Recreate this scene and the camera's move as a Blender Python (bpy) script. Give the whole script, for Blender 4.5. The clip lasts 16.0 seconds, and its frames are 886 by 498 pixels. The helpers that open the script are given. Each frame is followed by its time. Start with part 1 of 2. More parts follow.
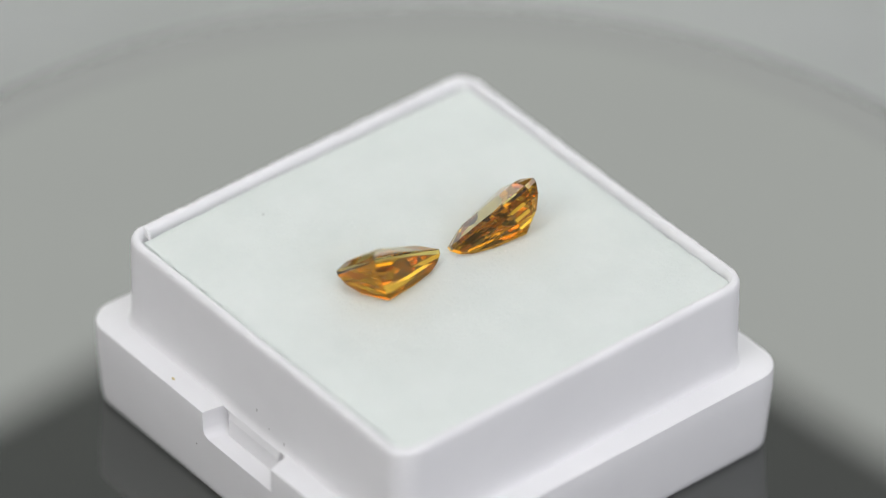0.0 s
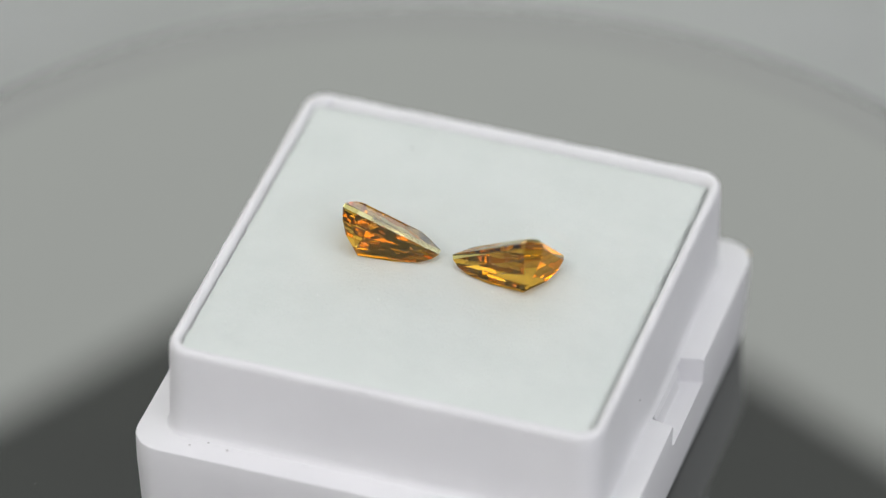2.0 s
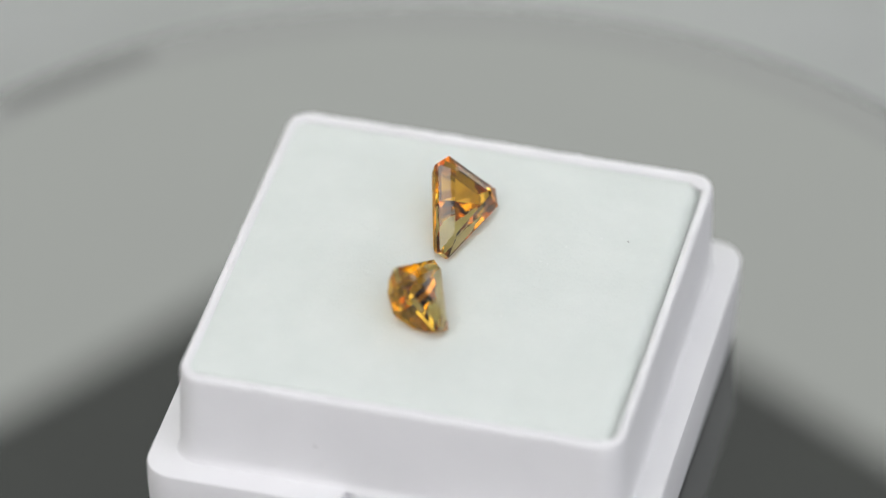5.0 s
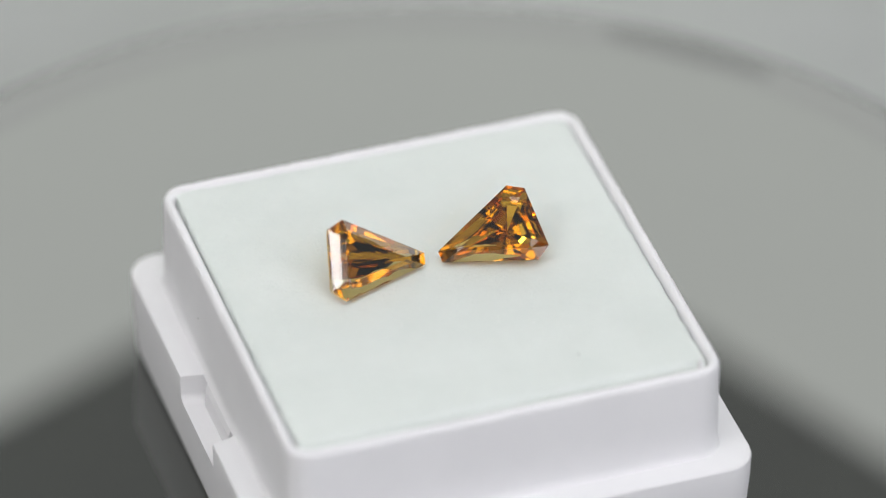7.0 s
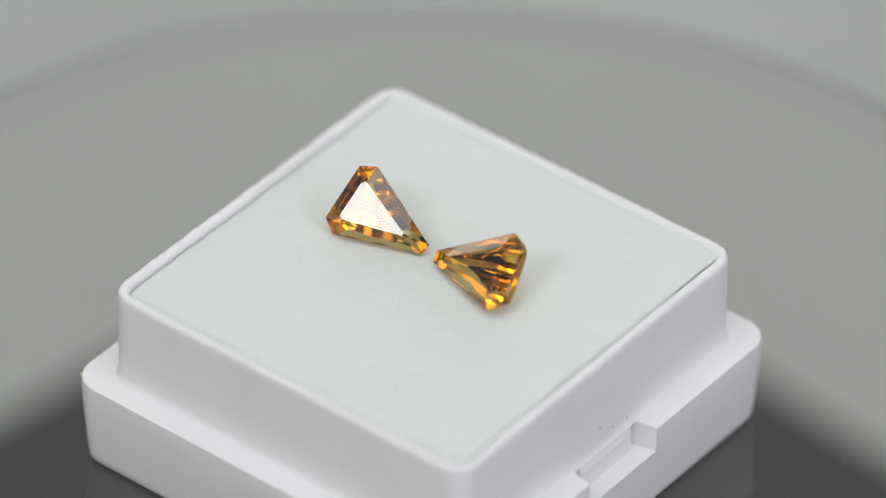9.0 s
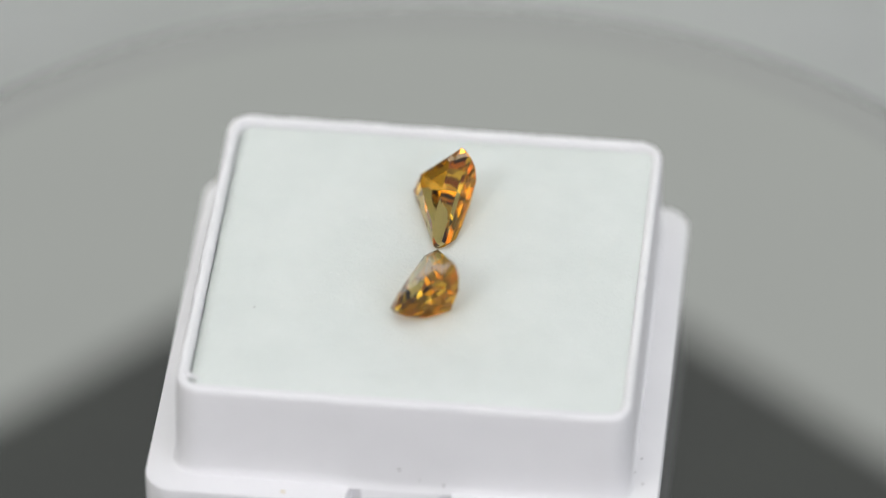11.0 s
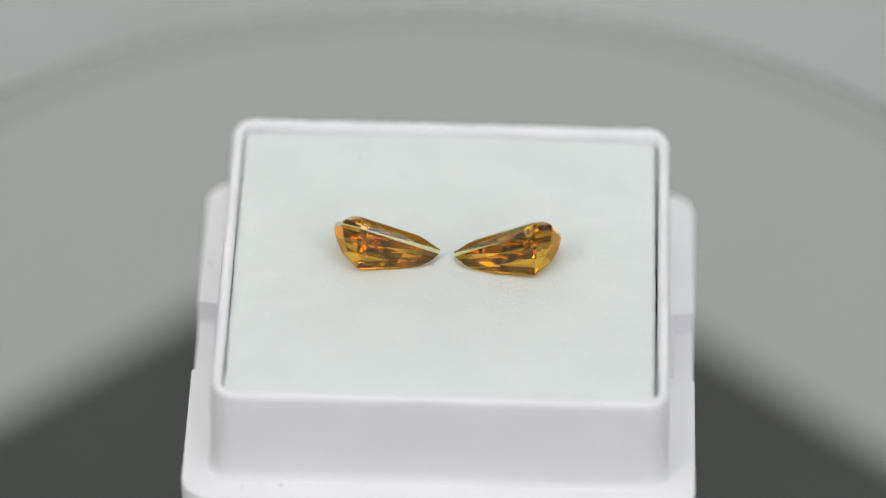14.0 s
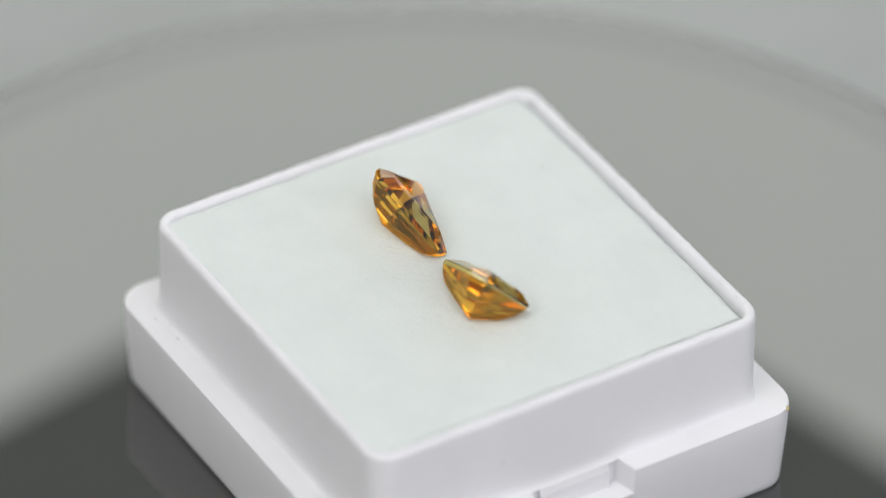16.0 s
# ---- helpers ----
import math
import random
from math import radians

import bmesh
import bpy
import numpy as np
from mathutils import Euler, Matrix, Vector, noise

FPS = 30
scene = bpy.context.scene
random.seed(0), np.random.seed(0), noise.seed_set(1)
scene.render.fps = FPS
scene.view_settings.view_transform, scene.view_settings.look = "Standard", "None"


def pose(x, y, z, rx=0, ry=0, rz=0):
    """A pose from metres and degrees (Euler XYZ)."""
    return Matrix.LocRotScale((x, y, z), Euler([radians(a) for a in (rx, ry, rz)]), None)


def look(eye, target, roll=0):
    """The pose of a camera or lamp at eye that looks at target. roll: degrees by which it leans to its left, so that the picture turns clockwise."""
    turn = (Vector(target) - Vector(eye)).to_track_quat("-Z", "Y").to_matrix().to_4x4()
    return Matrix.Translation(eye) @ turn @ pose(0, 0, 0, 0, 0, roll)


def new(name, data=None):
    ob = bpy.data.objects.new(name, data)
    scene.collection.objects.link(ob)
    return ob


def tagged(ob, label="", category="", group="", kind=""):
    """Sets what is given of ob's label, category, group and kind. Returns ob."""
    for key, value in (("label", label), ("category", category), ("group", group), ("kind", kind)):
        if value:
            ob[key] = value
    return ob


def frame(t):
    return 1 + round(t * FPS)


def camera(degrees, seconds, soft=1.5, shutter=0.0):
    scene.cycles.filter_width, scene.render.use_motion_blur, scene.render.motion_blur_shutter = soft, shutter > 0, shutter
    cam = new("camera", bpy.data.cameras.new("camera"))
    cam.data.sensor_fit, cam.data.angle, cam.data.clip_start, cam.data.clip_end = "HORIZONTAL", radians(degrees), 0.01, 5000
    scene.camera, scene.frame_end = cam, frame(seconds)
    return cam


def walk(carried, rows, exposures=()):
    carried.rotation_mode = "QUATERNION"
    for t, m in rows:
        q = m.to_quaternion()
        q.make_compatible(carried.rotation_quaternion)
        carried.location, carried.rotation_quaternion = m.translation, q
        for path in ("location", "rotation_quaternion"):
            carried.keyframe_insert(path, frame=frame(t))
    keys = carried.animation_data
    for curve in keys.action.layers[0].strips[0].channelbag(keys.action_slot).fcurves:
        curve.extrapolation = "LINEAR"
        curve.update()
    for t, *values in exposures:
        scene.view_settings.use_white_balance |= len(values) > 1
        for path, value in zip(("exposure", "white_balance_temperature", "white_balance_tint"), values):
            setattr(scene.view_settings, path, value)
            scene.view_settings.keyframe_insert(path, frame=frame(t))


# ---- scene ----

MM = 0.001

# ---------------------------------------------------------------- camera
cam = camera(8.089, 16.0, 1.2)
EYE = look((0.000323, -0.38727, 0.32514), (0.000323, 0.0, 0.018978), 0.783)
# the picture brightens and darkens a little as the box turns
walk(cam, [(0.0, EYE), (16.0, EYE)],
     [(0.0, 0.04), (2.0, -0.05), (2.5, -0.04), (3.0, 0.06), (5.5, 0.07), (7.5, 0.07), (8.0, 0.02), (9.0, -0.06), (10.0, 0.01), (13.0, 0.07), (14.5, -0.03), (15.5, 0.06), (16.0, 0.06)])
cam.data.dof.use_dof = True
cam.data.dof.focus_distance = 0.4945
cam.data.dof.aperture_fstop = 12.0

DECK = 0.78  # top of the turntable plate, in millimetres

# ---------------------------------------------------------------- the turning of the table
PERIOD, ALIGNED = 12.575, 7.673


def turned(t):
    """The turn of the table at t seconds, as a pose."""
    return pose(0, 0, 0, 0, 0, -360.0 / PERIOD * (t - ALIGNED))


# ---------------------------------------------------------------- world
world = bpy.data.worlds.new("studio")
scene.world = world
world.use_nodes = True
WN = world.node_tree.nodes
WN["Background"].inputs["Color"].default_value = (0.98, 1.0, 0.985, 1)
WN["Background"].inputs["Strength"].default_value = 0.32


# ---------------------------------------------------------------- materials
def principled(name, color, rough=0.5, **more):
    mat = bpy.data.materials.new(name)
    mat.use_nodes = True
    b = mat.node_tree.nodes["Principled BSDF"]
    b.inputs["Base Color"].default_value = (*color, 1)
    b.inputs["Roughness"].default_value = rough
    for key, value in more.items():
        b.inputs[key.replace("_", " ")].default_value = value
    return mat, mat.node_tree.nodes, mat.node_tree.links, b


def noise_node(nodes, links, scale, detail=4.0, rough=0.55):
    co = nodes.new("ShaderNodeTexCoord")
    n = nodes.new("ShaderNodeTexNoise")
    n.inputs["Scale"].default_value = scale
    n.inputs["Detail"].default_value = detail
    n.inputs["Roughness"].default_value = rough
    links.new(co.outputs["Object"], n.inputs["Vector"])
    return n


def mixed(nodes, links, fac, a, b, target, low=0.3, high=0.7):
    r = nodes.new("ShaderNodeValToRGB")
    r.color_ramp.elements[0].position, r.color_ramp.elements[1].position = low, high
    r.color_ramp.elements[0].color, r.color_ramp.elements[1].color = (*a, 1), (*b, 1)
    links.new(fac, r.inputs["Fac"])
    links.new(r.outputs["Color"], target)
    return r


def bumped(nodes, links, height, bsdf, strength, distance):
    b = nodes.new("ShaderNodeBump")
    b.inputs["Strength"].default_value = strength
    b.inputs["Distance"].default_value = distance
    links.new(height, b.inputs["Height"])
    links.new(b.outputs["Normal"], bsdf.inputs["Normal"])


def make_plastic():
    mat, n, l, b = principled("white_plastic", (0.84, 0.83, 0.835), 0.55)
    b.inputs["Specular IOR Level"].default_value = 0.32
    a = noise_node(n, l, 160, 3)
    mixed(n, l, a.outputs["Fac"], (0.735, 0.728, 0.744), (0.765, 0.757, 0.773), b.inputs["Base Color"])
    f = noise_node(n, l, 2600, 4)
    bumped(n, l, f.outputs["Fac"], b, 0.12, 0.00004)
    return mat


def make_foam():
    mat, n, l, b = principled("white_foam", (0.83, 0.87, 0.835), 0.95)
    b.inputs["Specular IOR Level"].default_value = 0.2
    a = noise_node(n, l, 220, 5, 0.6)
    mixed(n, l, a.outputs["Fac"], (0.685, 0.725, 0.698), (0.735, 0.77, 0.745), b.inputs["Base Color"], 0.25, 0.75)
    f = noise_node(n, l, 2400, 6, 0.75)
    bumped(n, l, f.outputs["Fac"], b, 0.6, 0.0003)
    return mat


def make_disc():
    mat, n, l, b = principled("black_acrylic", (0.012, 0.014, 0.012), 0.015, IOR=2.45)
    b.inputs["Specular Tint"].default_value = (0.99, 1.0, 0.982, 1)
    a = noise_node(n, l, 60, 4)
    mixed(n, l, a.outputs["Fac"], (0.006, 0.008, 0.006), (0.012, 0.015, 0.011), b.inputs["Base Color"])
    return mat


def make_sheet():
    mat, n, l, b = principled("grey_card", (0.42, 0.44, 0.42), 0.8)
    a = noise_node(n, l, 12, 4)
    mixed(n, l, a.outputs["Fac"], (0.33, 0.34, 0.33), (0.40, 0.41, 0.40), b.inputs["Base Color"])
    f = noise_node(n, l, 1500, 3)
    bumped(n, l, f.outputs["Fac"], b, 0.2, 0.0001)
    return mat


def make_gem():
    """The faces of one stone: the crown reflects white, the body tints the light that it throws about."""
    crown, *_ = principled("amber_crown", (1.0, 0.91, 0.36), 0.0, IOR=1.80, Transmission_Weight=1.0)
    body = bpy.data.materials.new("amber_body")
    body.use_nodes = True
    n, l = body.node_tree.nodes, body.node_tree.links
    n.remove(n["Principled BSDF"])
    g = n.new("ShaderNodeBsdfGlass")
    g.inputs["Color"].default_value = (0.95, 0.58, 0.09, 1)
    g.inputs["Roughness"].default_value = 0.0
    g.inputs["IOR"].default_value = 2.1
    gloss = n.new("ShaderNodeBsdfAnisotropic")
    gloss.inputs["Color"].default_value = (0.98, 0.92, 0.93, 1)
    gloss.inputs["Roughness"].default_value = 0.02
    mix = n.new("ShaderNodeMixShader")
    mix.inputs[0].default_value = 0.025
    l.new(g.outputs[0], mix.inputs[1])
    l.new(gloss.outputs[0], mix.inputs[2])
    l.new(mix.outputs[0], n["Material Output"].inputs["Surface"])
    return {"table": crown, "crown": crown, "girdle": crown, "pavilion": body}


def glowing(name, color, strength):
    mat = bpy.data.materials.new(name)
    mat.use_nodes = True
    n, l = mat.node_tree.nodes, mat.node_tree.links
    n.remove(n["Principled BSDF"])
    e = n.new("ShaderNodeEmission")
    e.inputs["Color"].default_value = (*color, 1)
    e.inputs["Strength"].default_value = strength
    l.new(e.outputs[0], n["Material Output"].inputs["Surface"])
    return mat


PLASTIC, FOAM, DISC, SHEET, GEM = make_plastic(), make_foam(), make_disc(), make_sheet(), make_gem()
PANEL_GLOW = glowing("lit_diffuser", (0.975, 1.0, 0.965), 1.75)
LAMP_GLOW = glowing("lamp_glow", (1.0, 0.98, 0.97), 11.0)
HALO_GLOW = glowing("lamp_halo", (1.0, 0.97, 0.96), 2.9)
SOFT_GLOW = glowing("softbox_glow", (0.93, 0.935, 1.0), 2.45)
FILL_GLOW = glowing("added_fill_glow", (1.0, 0.98, 0.97), 0.75)
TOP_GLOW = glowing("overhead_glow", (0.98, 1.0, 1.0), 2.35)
DUST_AND_GAP_SHADE, *_ = principled("dust_and_gap_shade", (0.20, 0.18, 0.175), 0.9)
GREY_DUST, *_ = principled("grey_dust", (0.14, 0.14, 0.135), 0.9)
FLUFF, *_ = principled("white_fluff", (0.76, 0.79, 0.77), 0.95)
YELLOW_MARK, *_ = principled("yellow_chip", (0.55, 0.45, 0.24), 0.6)
CLOTH, *_ = principled("grey_cloth", (0.05, 0.052, 0.05), 0.9)
RING, *_ = principled("satin_black", (0.012, 0.014, 0.012), 0.10, IOR=2.32)
SMEAR, *_ = principled("dull_black", (0.012, 0.014, 0.012), 0.16, IOR=2.05)
FABRIC, *_ = principled("black_fabric", (0.02, 0.02, 0.02), 0.9)


# ---------------------------------------------------------------- mesh helpers (sizes in millimetres)
def mesh_of(name, bm, material):
    bmesh.ops.recalc_face_normals(bm, faces=bm.faces)
    me = bpy.data.meshes.new(name)
    bm.to_mesh(me)
    bm.free()
    me.transform(Matrix.Scale(MM, 4))
    me.materials.append(material)
    return me


def part(name, bm, material, parent=None, label=""):
    ob = new(name, mesh_of(name, bm, material))
    if parent is not None:
        ob.parent = parent
    return tagged(ob, label)


def smooth(ob, angle=35):
    ob.data.shade_smooth()
    ob.data.set_sharp_from_angle(angle=radians(angle))
    return ob


def rounded_square(sx, sy, r, n=6):
    out = []
    for k, (cx, cy) in enumerate(((1, 1), (-1, 1), (-1, -1), (1, -1))):
        for i in range(n + 1):
            a = math.pi / 2 * (k + i / n)
            out.append((cx * (sx / 2 - r) + r * math.cos(a), cy * (sy / 2 - r) + r * math.sin(a)))
    return out


def dense(pts, step):
    """Points along a plan with the long sides cut into a fixed number of short pieces."""
    out = []
    n = len(pts)
    for i in range(n):
        (x0, y0), (x1, y1) = pts[i], pts[(i + 1) % n]
        parts = 60 if math.hypot(x1 - x0, y1 - y0) > 10 * step else 1
        out += [(x0 + (x1 - x0) * k / parts, y0 + (y1 - y0) * k / parts) for k in range(parts)]
    return out


def loft(bm, loops, cap_first=True, cap_last=True):
    rings = [[bm.verts.new(p) for p in loop] for loop in loops]
    n = len(rings[0])
    for a, b in zip(rings, rings[1:]):
        for i in range(n):
            j = (i + 1) % n
            bm.faces.new((a[i], a[j], b[j], b[i]))
    if cap_first:
        bm.faces.new(rings[0][::-1])
    if cap_last:
        bm.faces.new(rings[-1])
    return rings


def box_bm(x0, x1, y0, y1, z0, z1):
    bm = bmesh.new()
    loft(bm, [[(x0, y0, z), (x1, y0, z), (x1, y1, z), (x0, y1, z)] for z in (z0, z1)])
    return bm


# ---------------------------------------------------------------- setting
def make_ground():
    bm = bmesh.new()
    loft(bm, [[(-6000, -6000, z), (6000, -6000, z), (6000, 6000, z), (-6000, 6000, z)] for z in (-40, -7 + DECK)])
    ob = part("ground", bm, SHEET)
    tagged(ob, "grey card sheet under the turntable", "ground", kind="structure")


def make_walls():
    """Two tent walls that meet at a right angle behind the turntable: dark cloth below, a lit diffuser band above."""
    for name, far in (("wall_left", (-0.725, -0.688)), ("wall_right", (0.705, -0.709))):
        c = Vector((-0.4, 150, 0))
        d = Vector((*far, 0))
        out = Vector((-d.y, d.x, 0)) if d.x > 0 else Vector((d.y, -d.x, 0))
        foot = [c, c + d * 128, c + d * 128 + out * 4, c + out * 4]
        bm = bmesh.new()
        loft(bm, [[(p.x, p.y, z) for p in foot] for z in (-7 + DECK, 33.0)])
        wall = tagged(part(name, bm, CLOTH), "dark grey cloth tent wall with a lit white band above", "wall", kind="structure")
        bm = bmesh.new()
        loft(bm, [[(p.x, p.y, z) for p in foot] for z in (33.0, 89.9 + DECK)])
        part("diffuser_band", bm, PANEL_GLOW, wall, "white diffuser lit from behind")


# ---------------------------------------------------------------- the turntable
def make_turntable():
    top = new("turntable")
    tagged(top, "round glossy black turntable plate turning under the box", "turntable")
    bm = bmesh.new()
    N = 256
    prof = [(48.0, -6.0), (53.58, -6.0), (53.59, 0.0)]
    loft(bm, [[(r * math.cos(2 * math.pi * i / N), r * math.sin(2 * math.pi * i / N), z) for i in range(N)] for r, z in prof])
    smooth(part("plate", bm, DISC, top), 16)
    bm = bmesh.new()
    prof = [(53.6, -6.0), (57.6, -6.0), (58.0, -5.6), (58.0, -0.4), (57.9, -0.15), (57.7, -0.03), (57.5, 0.0), (53.6, 0.0)]
    rings = loft(bm, [[(r * math.cos(2 * math.pi * i / N), r * math.sin(2 * math.pi * i / N), z) for i in range(N)] for r, z in prof], False, False)
    for i in range(N):
        j = (i + 1) % N
        bm.faces.new((rings[-1][i], rings[-1][j], rings[0][j], rings[0][i]))
    smooth(part("edge_ring", bm, RING, top, "satin black edge ring"), 16)
    # worn dark smear on the ring
    bm = bmesh.new()
    half, r0, r1 = 13, 54.2, 57.2
    rows = []
    for i in range(-half, half + 1):
        a = radians(48 + 0.62 * i)
        w = math.sqrt(1 - (i / (half + 0.5)) ** 2)
        rows.append([bm.verts.new((r * math.cos(a), r * math.sin(a), 0.012)) for r in ((r0 + r1) / 2 - w * (r1 - r0) / 2, (r0 + r1) / 2 + w * (r1 - r0) / 2)])
    for p, q in zip(rows, rows[1:]):
        bm.faces.new((p[0], p[1], q[1], q[0]))
    part("smear", bm, SMEAR, top, "dull dark smear")
    bm = bmesh.new()
    loft(bm, [[(r * math.cos(2 * math.pi * i / N), r * math.sin(2 * math.pi * i / N), z) for i in range(N)] for r, z in ((52, -7.0), (52, -6.0))])
    smooth(part("base", bm, FABRIC, top), 50)
    return top


# ---------------------------------------------------------------- the display box
OX, OY = -0.523, -1.174
RIM, LEDGE, NOTCH = 17.23, 8.75, 6.35


def base_loop(s, r, z, indent, tuck=0.0):
    """Plan of the base with a finger notch in its two sides; indent: how deep the notches are."""
    def notch(sign):
        x = s / 2
        ys = (-4.25 + tuck, -3.85 + tuck, 3.95, 4.45)
        pts = [(x, ys[0]), (x - indent, ys[1]), (x - indent, ys[2]), (x, ys[3])]
        return pts if sign > 0 else [(-px, -py) for px, py in pts]
    sq = rounded_square(s, s, r, 6)
    n = 7
    pts = sq[0:n] + sq[n:2 * n] + notch(-1) + sq[2 * n:3 * n] + sq[3 * n:] + notch(1)
    return [(x, y, z) for x, y in pts]


def make_box():
    top = new("display_box")
    tagged(top, "open square white plastic gemstone display box with stepped base", "box")
    bm = bmesh.new()
    wall = rounded_square(35.2, 35.2, 2.0, 6)
    loops = [base_loop(38.8, 2.1, DECK, 0), base_loop(39.2, 2.2, DECK + 0.2, 0), base_loop(39.42, 2.4, DECK + 0.9, 0), base_loop(39.9, 2.4, NOTCH, 0, 0.75),
             base_loop(39.9, 2.4, NOTCH + 0.001, 2.15, 0.75), base_loop(39.9, 2.4, NOTCH + 0.08, 2.16, 0.4), base_loop(39.92, 2.4, NOTCH + 0.3, 2.17, 0.12), base_loop(39.93, 2.4, NOTCH + 0.7, 2.18, 0.0), base_loop(39.98, 2.4, LEDGE - 0.28, 2.2),
             base_loop(39.9, 2.4, LEDGE - 0.08, 2.2), base_loop(39.5, 2.3, LEDGE, 2.1), base_loop(35.5, 2.0, LEDGE + 0.05, 0.06)]
    loft(bm, loops)
    base = part("base", bm, PLASTIC, top)
    smooth(base, 40)
    # upper wall, a hollow tray with a rounded rim
    bm = bmesh.new()
    prof = [(36.3, 2.3, LEDGE - 0.1), (35.9, 2.2, LEDGE + 0.12), (35.66, 2.1, LEDGE + 0.5), (35.6, 2.1, LEDGE + 1.0), (35.46, 2.0, RIM - 0.75), (35.38, 1.95, RIM - 0.4), (35.14, 1.85, RIM - 0.12),
            (34.7, 1.7, RIM), (34.2, 1.5, RIM - 0.05), (33.8, 1.3, RIM - 0.3), (33.6, 1.2, RIM - 0.8), (33.5, 1.2, LEDGE + 1.2)]
    loops = []
    for s, r, z in prof:
        rough = max(0.0, 1 - abs(z - RIM) / 0.5)
        loop = []
        for x, y in dense(rounded_square(s, s, r, 8), 0.5):
            k = noise.noise((x * 0.55, y * 0.55, 3.3)) * 0.045 + noise.noise((x * 1.7, y * 1.7, 8.1)) * 0.045
            nick = 0.09 * max(0.0, noise.noise((x * 1.1, y * 1.1, 21.0)) - 0.42) / 0.3
            loop.append((x * (1 + k * rough / 18), y * (1 + k * rough / 18), z + (k - nick) * rough))
        loops.append(loop)
    loft(bm, loops, cap_first=True, cap_last=True)
    smooth(part("tray_wall", bm, PLASTIC, top), 40)
    # latch ridge inside each notch
    for sign in (1, -1):
        bm = bmesh.new()
        w = 35.5 / 2
        sec = [(w - 0.4, NOTCH - 0.2), (w + 0.62, NOTCH - 0.2), (w + 0.55, LEDGE - 0.75), (w + 0.3, LEDGE - 0.05), (w - 0.4, LEDGE + 0.45)]
        loft(bm, [[(sign * x, sign * y, z) for x, z in sec] for y in (-3.1, 3.2)])
        ridge = part("latch_ridge", bm, PLASTIC, top)
        bev = ridge.modifiers.new("edge", "BEVEL")
        bev.width, bev.segments = 0.00012, 2
    for ob in top.children:
        ob.matrix_basis = Matrix.Translation((OX * MM, OY * MM, 0))
    return top


def make_foam_pad():
    """A soft pad, domed a little, pressed between the walls of the box."""
    bm = bmesh.new()
    N = 72
    hx, hy = 16.52, 17.05
    grid = []
    for j in range(N + 1):
        row = []
        for i in range(N + 1):
            u, v = 2 * i / N - 1, 2 * j / N - 1
            u, v = math.sin(u * math.pi / 2) * 0.35 + u * 0.65, math.sin(v * math.pi / 2) * 0.35 + v * 0.65
            sag = max(0.0, (-v - 0.93) / 0.07)
            edge = (1 - abs(u) ** 14) * (1 - abs(v) ** 14)
            z = 16.85 + 0.3 * edge - 0.95 * sag ** 1.5 + 0.5 * (1 - u * u) * (1 - v * v)
            z += 0.10 * noise.noise((u * 3.1, v * 3.1, 1.7)) + 0.07 * noise.noise((u * 11, v * 11, 4.2)) + 0.035 * noise.noise((u * 24, v * 24, 7.7))
            wob = 0.11 * noise.noise((u * 14, v * 14, 9.1)) * max(abs(u), abs(v)) ** 6
            row.append(bm.verts.new((u * hx + wob + 0.06 + OX, v * hy + 0.22 * sag + wob + OY, z)))
        grid.append(row)
    for j in range(N):
        for i in range(N):
            bm.faces.new((grid[j][i], grid[j][i + 1], grid[j + 1][i + 1], grid[j + 1][i]))
    rim = grid[0] + [r[-1] for r in grid[1:]] + grid[-1][-2::-1] + [r[0] for r in grid[-2:0:-1]]
    # the sides swell outwards under the edge, so the gap along the wall is shallow
    swell = [bm.verts.new((OX + (v.co.x - OX) * 1.014, OY + (v.co.y - OY) * 0.99, v.co.z - 0.85)) for v in rim]
    low = [bm.verts.new((v.co.x, v.co.y, LEDGE + 1.25)) for v in rim]
    for i in range(len(rim)):
        j = (i + 1) % len(rim)
        bm.faces.new((rim[i], swell[i], swell[j], rim[j]))
        bm.faces.new((swell[i], low[i], low[j], swell[j]))
    bm.faces.new(low)
    ob = part("foam_pad", bm, FOAM)
    smooth(ob, 60)
    return tagged(ob, "white soft foam pad filling the display box", "foam pad")


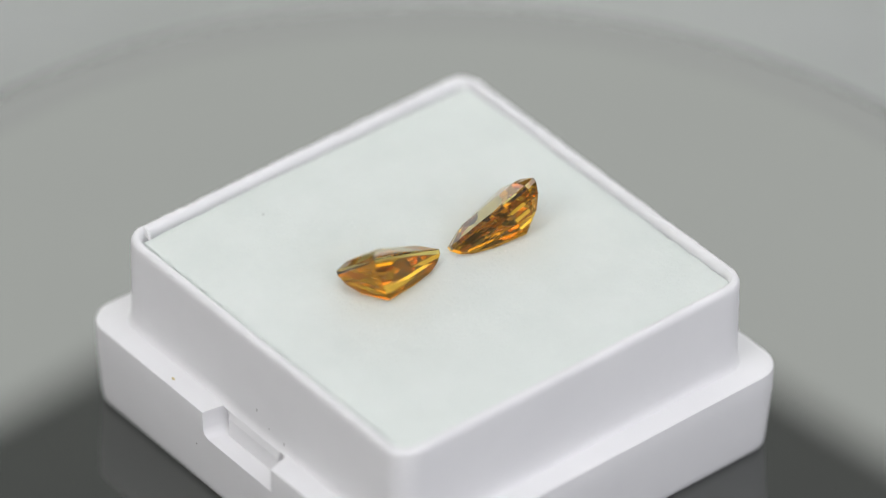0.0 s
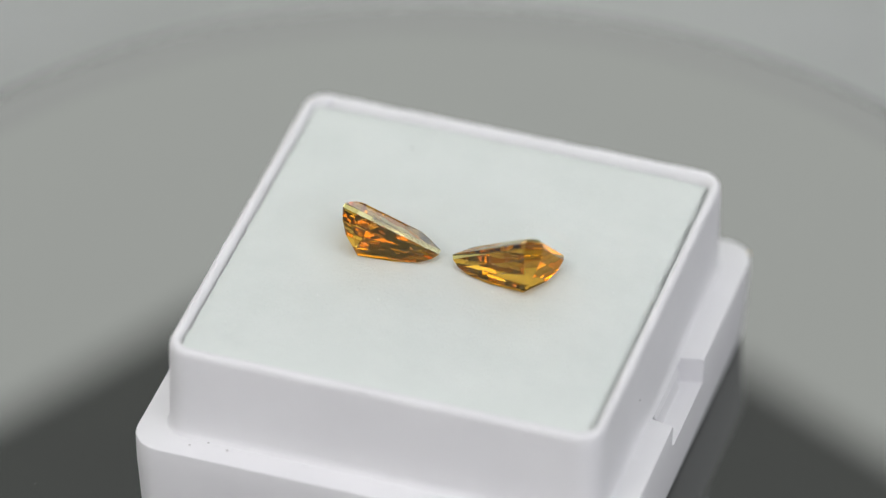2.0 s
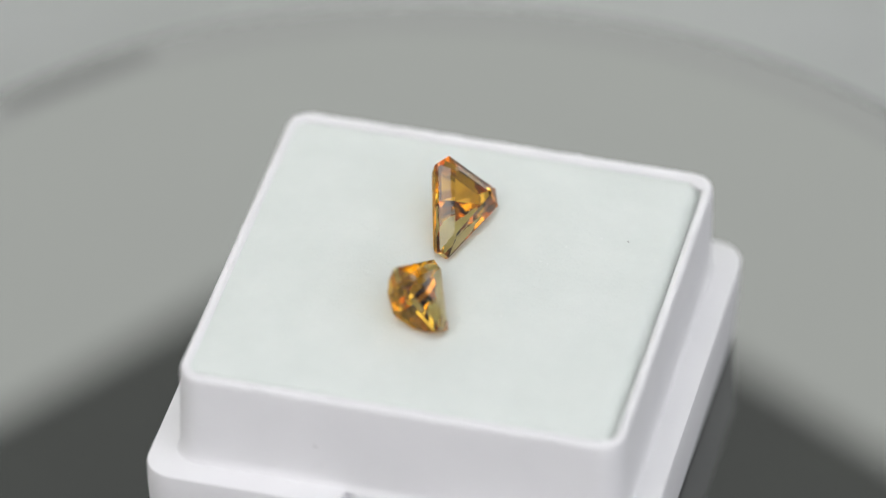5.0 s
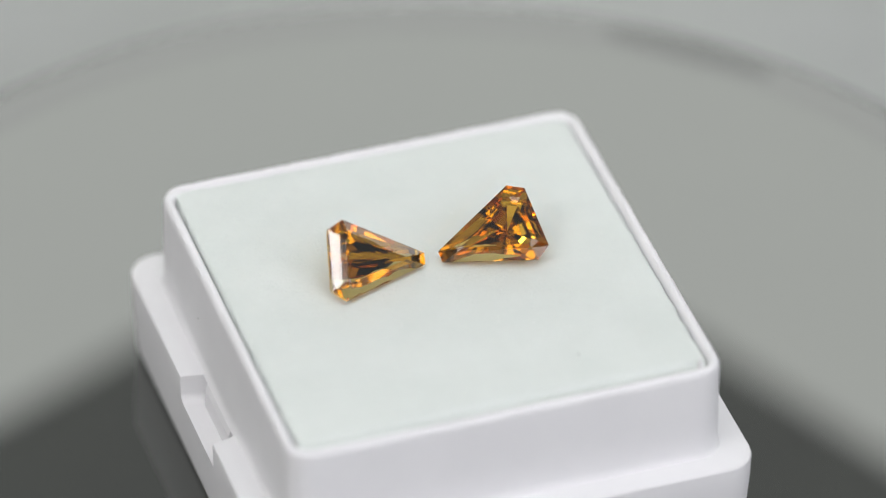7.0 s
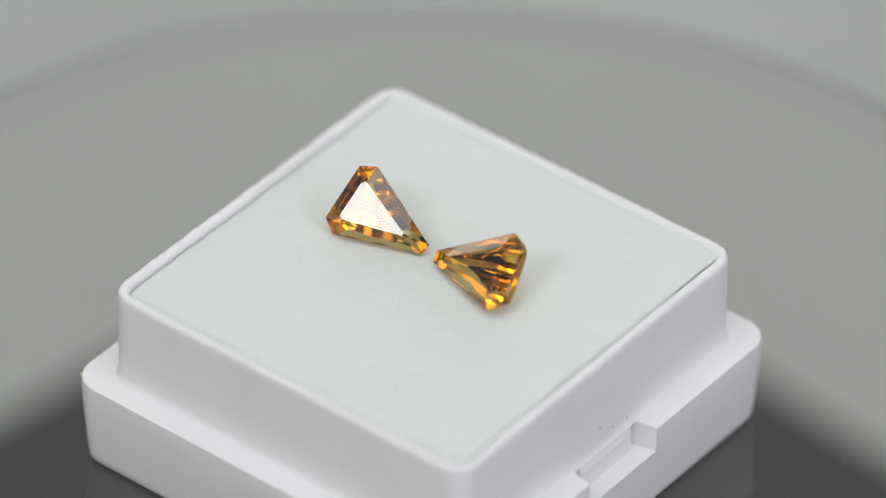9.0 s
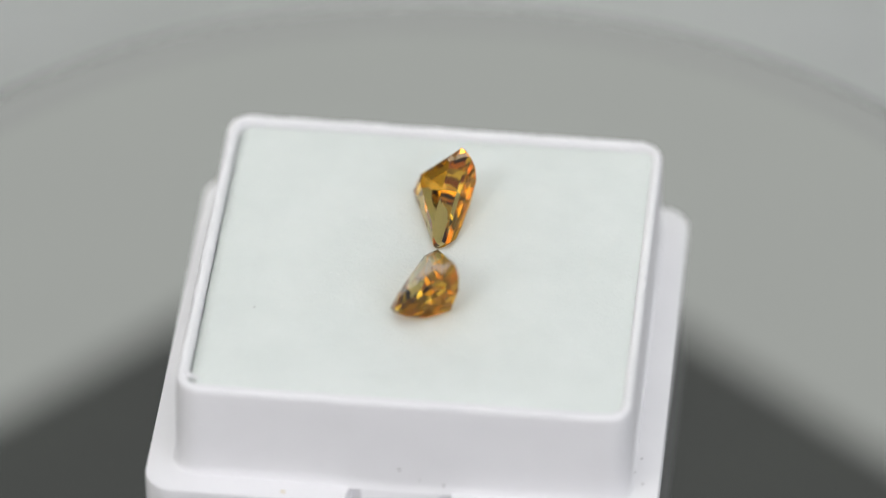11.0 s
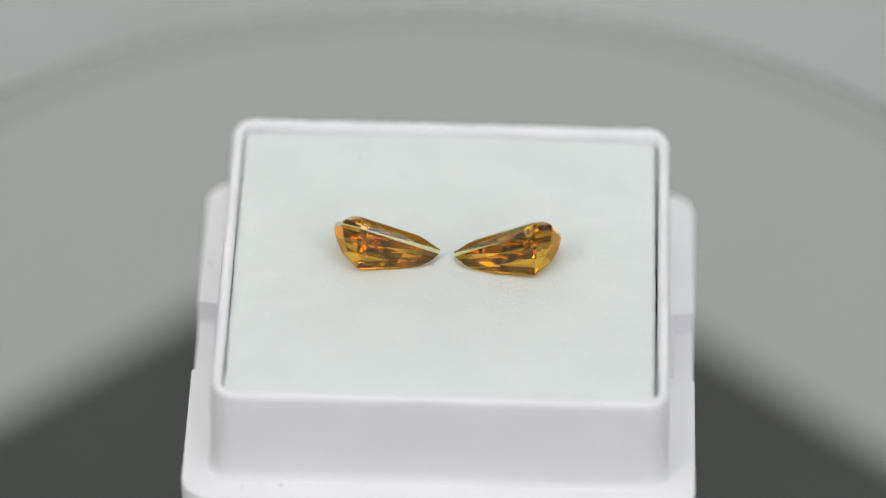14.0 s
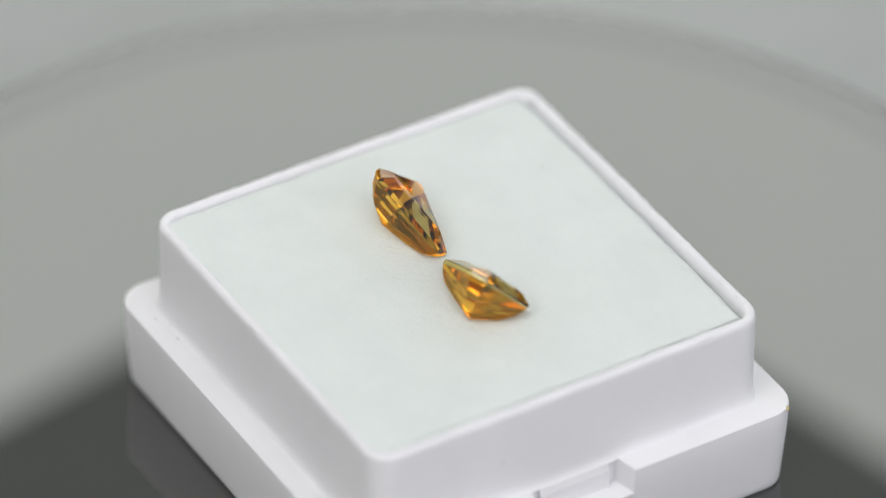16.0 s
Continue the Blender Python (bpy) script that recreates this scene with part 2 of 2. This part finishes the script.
# ---------------------------------------------------------------- the two gemstones
def gem_mesh():
    """A tapered kite cut: x runs from the narrow tip to the broad end, z is up from the girdle. Stepped crown, keeled pavilion in three tiers."""
    corner = [(0.0, -0.47), (7.0, -3.2), (8.24, -2.46), (8.24, 2.46), (7.0, 3.2), (0.0, 0.47)]
    table = [(1.95, -0.10), (6.85, -1.8), (7.18, -1.5), (7.18, 1.5), (6.85, 1.8), (1.95, 0.10)]
    cuts = [3, 1, 2, 1, 3, 1]

    def ring(poly, z):
        out = []
        for k in range(6):
            a, b = poly[k], poly[(k + 1) % 6]
            for i in range(cuts[k]):
                f = i / cuts[k]
                out.append(Vector((a[0] + (b[0] - a[0]) * f, a[1] + (b[1] - a[1]) * f, z)))
        return out

    girdle = ring(corner, 0)
    n = len(girdle)
    k1, k2 = Vector((2.9, 0, -2.35)), Vector((5.75, 0, -3.2))
    keel = [k1.lerp(k2, min(1, max(0, (p.x - 0.5) / 6.0))) for p in girdle]

    def pav(f, drop):
        out = []
        for p, k in zip(girdle, keel):
            q = p.lerp(k, f)
            q.z = -0.3 + (k.z + 0.3) * drop
            out.append(q)
        return out

    bm = bmesh.new()
    mid = [g.lerp(t, 0.6 if g.x > 8 else 0.72) for g, t in zip(girdle, ring(table, 0))]
    for m in mid:
        m.z = 0.57
    rows = [ring(table, 0.72), mid, ring(corner, 0.08), ring(corner, -0.3), pav(0.15, 0.31), pav(0.42, 0.63)]
    rings = [[bm.verts.new(p) for p in r] for r in rows]
    bm.faces.new(rings[0])
    for a, b in zip(rings, rings[1:]):
        for i in range(n):
            j = (i + 1) % n
            bm.faces.new((a[i], b[i], b[j], a[j]))
    last = rings[-1]
    v1, v2 = bm.verts.new(k1), bm.verts.new(k2)
    near = [v1 if p.x < 3.0 else v2 for p in girdle]
    for i in range(n):
        j = (i + 1) % n
        if near[i] is near[j]:
            bm.faces.new((last[i], near[i], last[j]))
        else:
            bm.faces.new((last[i], near[i], near[j], last[j]))
    bmesh.ops.triangulate(bm, faces=[f for f in bm.faces if len(f.verts) == 4])
    bmesh.ops.recalc_face_normals(bm, faces=bm.faces)
    faces = {"table": [], "crown": [], "girdle": [], "pavilion": []}
    for f in bm.faces:
        c = f.calc_center_median()
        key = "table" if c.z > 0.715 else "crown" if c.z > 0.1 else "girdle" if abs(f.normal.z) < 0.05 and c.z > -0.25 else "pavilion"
        faces[key].append([tuple(v.co * MM) for v in f.verts])
    bm.free()
    out = {}
    for key, polys in faces.items():
        index, verts, loops = {}, [], []
        for poly in polys:
            for co in poly:
                if co not in index:
                    index[co] = len(verts)
                    verts.append(co)
            loops.append([index[co] for co in poly])
        me = bpy.data.meshes.new(key)
        me.from_pydata(verts, [], loops)
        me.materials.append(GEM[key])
        out[key] = me
    return out


def gem_pose(tip, along, up):
    x = Vector(along).normalized()
    z = Vector(up)
    z = (z - x * z.dot(x)).normalized()
    y = z.cross(x)
    m = Matrix((x, y, z)).transposed().to_4x4()
    return Matrix.Translation(Vector(tip) * MM) @ m


GEM_POSES = [gem_pose((-0.008, -0.399, 18.474), (0.9575, -0.0362, 0.2861), (-0.2351, -0.6726, 0.7017)),
             gem_pose((-1.266, -0.157, 18.419), (-0.9616, -0.0687, 0.2655), (0.2311, -0.7245, 0.6494))]


def make_gems():
    meshes = gem_mesh()
    out = []
    for m in GEM_POSES:
        ob = new("gemstone")
        ob.matrix_basis = m
        for key, me in meshes.items():
            new(key, me).parent = ob
        out.append(tagged(ob, "faceted amber orange kite cut gemstone tilted on the foam", "gemstone", group="pair of gemstones"))
    return out


# ---------------------------------------------------------------- dust and marks
def blob(bm, x, y, z, rx, ry, rz, seed, turn=0.0):
    """A small uneven lump."""
    m = Matrix.Translation((x, y, z)) @ Matrix.Rotation(turn, 4, "Z") @ Matrix.Diagonal((rx, ry, rz, 1))
    for v in bmesh.ops.create_icosphere(bm, subdivisions=2, radius=1.0, matrix=m)["verts"]:
        d = v.co - Vector((x, y, z))
        v.co += d * 0.45 * noise.noise((d.x / rx + seed, d.y / ry, seed * 3.7))


def foam_height(x, y):
    u, v = (x - OX) / 16.6, (y - OY) / 16.8
    return 17.1 + 0.5 * (1 - u * u) * (1 - v * v)


def make_dust():
    """Dark specks and pale fluff lying on the foam."""
    dark = [(6.8, -13.8, 0.11), (8.05, -11.2, 0.08), (-9.6, 4.5, 0.10), (-9.3, 5.5, 0.06), (12.6, 5.3, 0.06), (0.75, 5.3, 0.07), (-5.5, -10.2, 0.10), (3.2, 9.4, 0.05)]
    bm = bmesh.new()
    for k, (x, y, r) in enumerate(dark):
        blob(bm, x, y, foam_height(x, y) - 0.02, r * 0.65, r * 0.85, r * 0.6, k + 0.3, k)
    tagged(part("dust_specks", bm, DUST_AND_GAP_SHADE), "tiny dark dust specks on the white foam", "dust", kind="stuff")
    rng = random.Random(5)
    bm = bmesh.new()
    for k in range(64):
        x, y = rng.uniform(-15, 14), rng.uniform(-15, 13)
        r = rng.uniform(0.03, 0.08)
        blob(bm, x, y, foam_height(x, y) + 0.02, r * rng.uniform(1, 1.8), r, r * 0.8, k * 1.9, rng.uniform(0, 3))
    tagged(part("foam_crumbs", bm, FLUFF), "tiny white crumbs lying on the foam", "crumbs", kind="stuff")
    return [bpy.data.objects["dust_specks"], bpy.data.objects["foam_crumbs"]]


def make_marks(box, table):
    """Scuffs on the plastic, one painted shadow gap by a latch ridge, and dust on the plate."""
    marks = [(-19.5, -19.0, 8.5, 0.22, 0.2, 0.3, YELLOW_MARK), (19.25, -9.0, LEDGE, 0.14, 0.26, 0.10, YELLOW_MARK), (17.78, -0.1, 10.6, 0.06, 0.12, 0.14, DUST_AND_GAP_SHADE),
             # the tall dark blob at y 3.4 paints the shadow gap at the ridge's end
             (17.8, 3.4, 9.3, 0.05, 0.10, 0.30, DUST_AND_GAP_SHADE), (17.8, 1.5, 9.7, 0.05, 0.05, 0.10, DUST_AND_GAP_SHADE), (15.2, 18.7, LEDGE + 0.03, 0.09, 0.07, 0.04, DUST_AND_GAP_SHADE), (13.9, 18.0, LEDGE + 0.05, 0.11, 0.07, 0.05, DUST_AND_GAP_SHADE),
             (12.2, 18.4, LEDGE + 0.04, 0.2, 0.06, 0.04, DUST_AND_GAP_SHADE), (19.98, -5.1, 5.0, 0.04, 0.08, 0.08, DUST_AND_GAP_SHADE), (-17.8, 6.4, 12.5, 0.04, 0.08, 0.1, DUST_AND_GAP_SHADE)]
    for k, (x, y, z, rx, ry, rz, mat) in enumerate(marks):
        bm = bmesh.new()
        blob(bm, x, y, z, rx * 0.8, ry * 0.8, rz * 0.75, k + 0.7)
        ob = part("scuff_or_gap_shade", bm, mat, box, "yellowish chip" if mat is YELLOW_MARK else "dark scuff or painted gap shade")
        ob.matrix_basis = Matrix.Translation((OX * MM, OY * MM, 0))
    # a loose shaving of plastic in one corner of the rim
    bm = bmesh.new()
    a, b = Vector((15.7, -17.15, 17.12)), Vector((16.25, -15.75, 17.05))
    side = Vector((0.24, -0.09, 0))
    loft(bm, [[p - side * k, p + side * k, p + side * 0.3 * k + Vector((0, 0, 0.34 * k))] for p, k in ((a, 0.7), (a.lerp(b, 0.45), 1.0), (b, 0.25))])
    flake = part("shaving", bm, PLASTIC, box, "curled white plastic shaving")
    flake.matrix_basis = Matrix.Translation((OX * MM, OY * MM, 0))
    rng = random.Random(11)
    bm = bmesh.new()
    for k in range(24):
        turn, r, q = rng.uniform(0, 6.28), 52 * math.sqrt(rng.uniform(0.1, 1)), rng.uniform(0.02, 0.045)
        blob(bm, r * math.cos(turn), r * math.sin(turn), 0.0, q * rng.uniform(1, 2.2), q, 0.05, k * 0.9, turn)
    tagged(part("dust", bm, GREY_DUST, table), "fine grey dust", kind="stuff")


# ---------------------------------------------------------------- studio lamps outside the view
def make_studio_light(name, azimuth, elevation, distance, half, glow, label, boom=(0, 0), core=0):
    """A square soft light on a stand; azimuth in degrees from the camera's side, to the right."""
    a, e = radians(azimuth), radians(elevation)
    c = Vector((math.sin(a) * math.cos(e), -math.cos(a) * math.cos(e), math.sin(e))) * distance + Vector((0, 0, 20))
    top = new(name)
    top.matrix_basis = Matrix.Translation((c.x * MM, c.y * MM, -0.007))
    tagged(top, label, "studio light")
    face = Matrix.Translation((0, 0, c.z * MM + 0.007)) @ look(tuple(c * MM), (0, 0, 0.02)).to_3x3().to_4x4()
    head = part("housing", box_bm(-half - 5, half + 5, -half - 5, half + 5, 1, 34), FABRIC, top)
    head.matrix_basis = face
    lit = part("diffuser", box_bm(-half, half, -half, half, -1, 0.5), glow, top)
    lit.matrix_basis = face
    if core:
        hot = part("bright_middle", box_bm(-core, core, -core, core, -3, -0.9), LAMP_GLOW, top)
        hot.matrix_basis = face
    back = face @ Vector((0, 0, 0.034))
    joint = back + Vector((boom[0] * MM, boom[1] * MM, 0))
    bm = bmesh.new()
    N = 12
    ring = [(8 * math.cos(2 * math.pi * i / N), 8 * math.sin(2 * math.pi * i / N)) for i in range(N)]
    loft(bm, [[(x + joint.x * 1000, y + joint.y * 1000, z) for x, y in ring] for z in (10, joint.z * 1000 + 12)])
    smooth(part("pole", bm, FABRIC, top))
    bm = bmesh.new()
    loft(bm, [[(x * k + joint.x * 1000, y * k + joint.y * 1000, z) for x, y in ring] for k, z in ((14, 0), (14, 6), (11, 12), (1.4, 14))])
    smooth(part("foot", bm, FABRIC, top))
    if boom != (0, 0):
        bm = bmesh.new()
        loft(bm, [[(q.x * 1000 + x, q.y * 1000, q.z * 1000 + y) for x, y in ring] for q in (back, joint)])
        smooth(part("boom", bm, FABRIC, top))


make_ground()
make_walls()
TABLE = make_turntable()
BOX = make_box()
PAD = make_foam_pad()
GEMS = make_gems()
DUST = make_dust()
make_marks(BOX, TABLE)
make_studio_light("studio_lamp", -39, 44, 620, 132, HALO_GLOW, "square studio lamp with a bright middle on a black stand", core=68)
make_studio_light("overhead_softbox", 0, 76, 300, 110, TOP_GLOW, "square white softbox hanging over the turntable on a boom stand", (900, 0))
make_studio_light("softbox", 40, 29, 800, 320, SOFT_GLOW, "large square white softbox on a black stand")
# unseen fill light, added only to brighten the left sides of the box
make_studio_light("softbox", -62, 10, 900, 300, FILL_GLOW, "added unseen fill light, a dim square softbox on a black stand")


# ---------------------------------------------------------------- motion of the table and all that stands on it
def motions():
    times = [i / 5 for i in range(81)]
    for ob, m in [(TABLE, Matrix.Translation((0, 0, DECK * MM))), (BOX, Matrix()), (PAD, Matrix())] + [(d, Matrix()) for d in DUST] + list(zip(GEMS, GEM_POSES)):
        walk(ob, [(t, turned(t) @ m) for t in times])


motions()
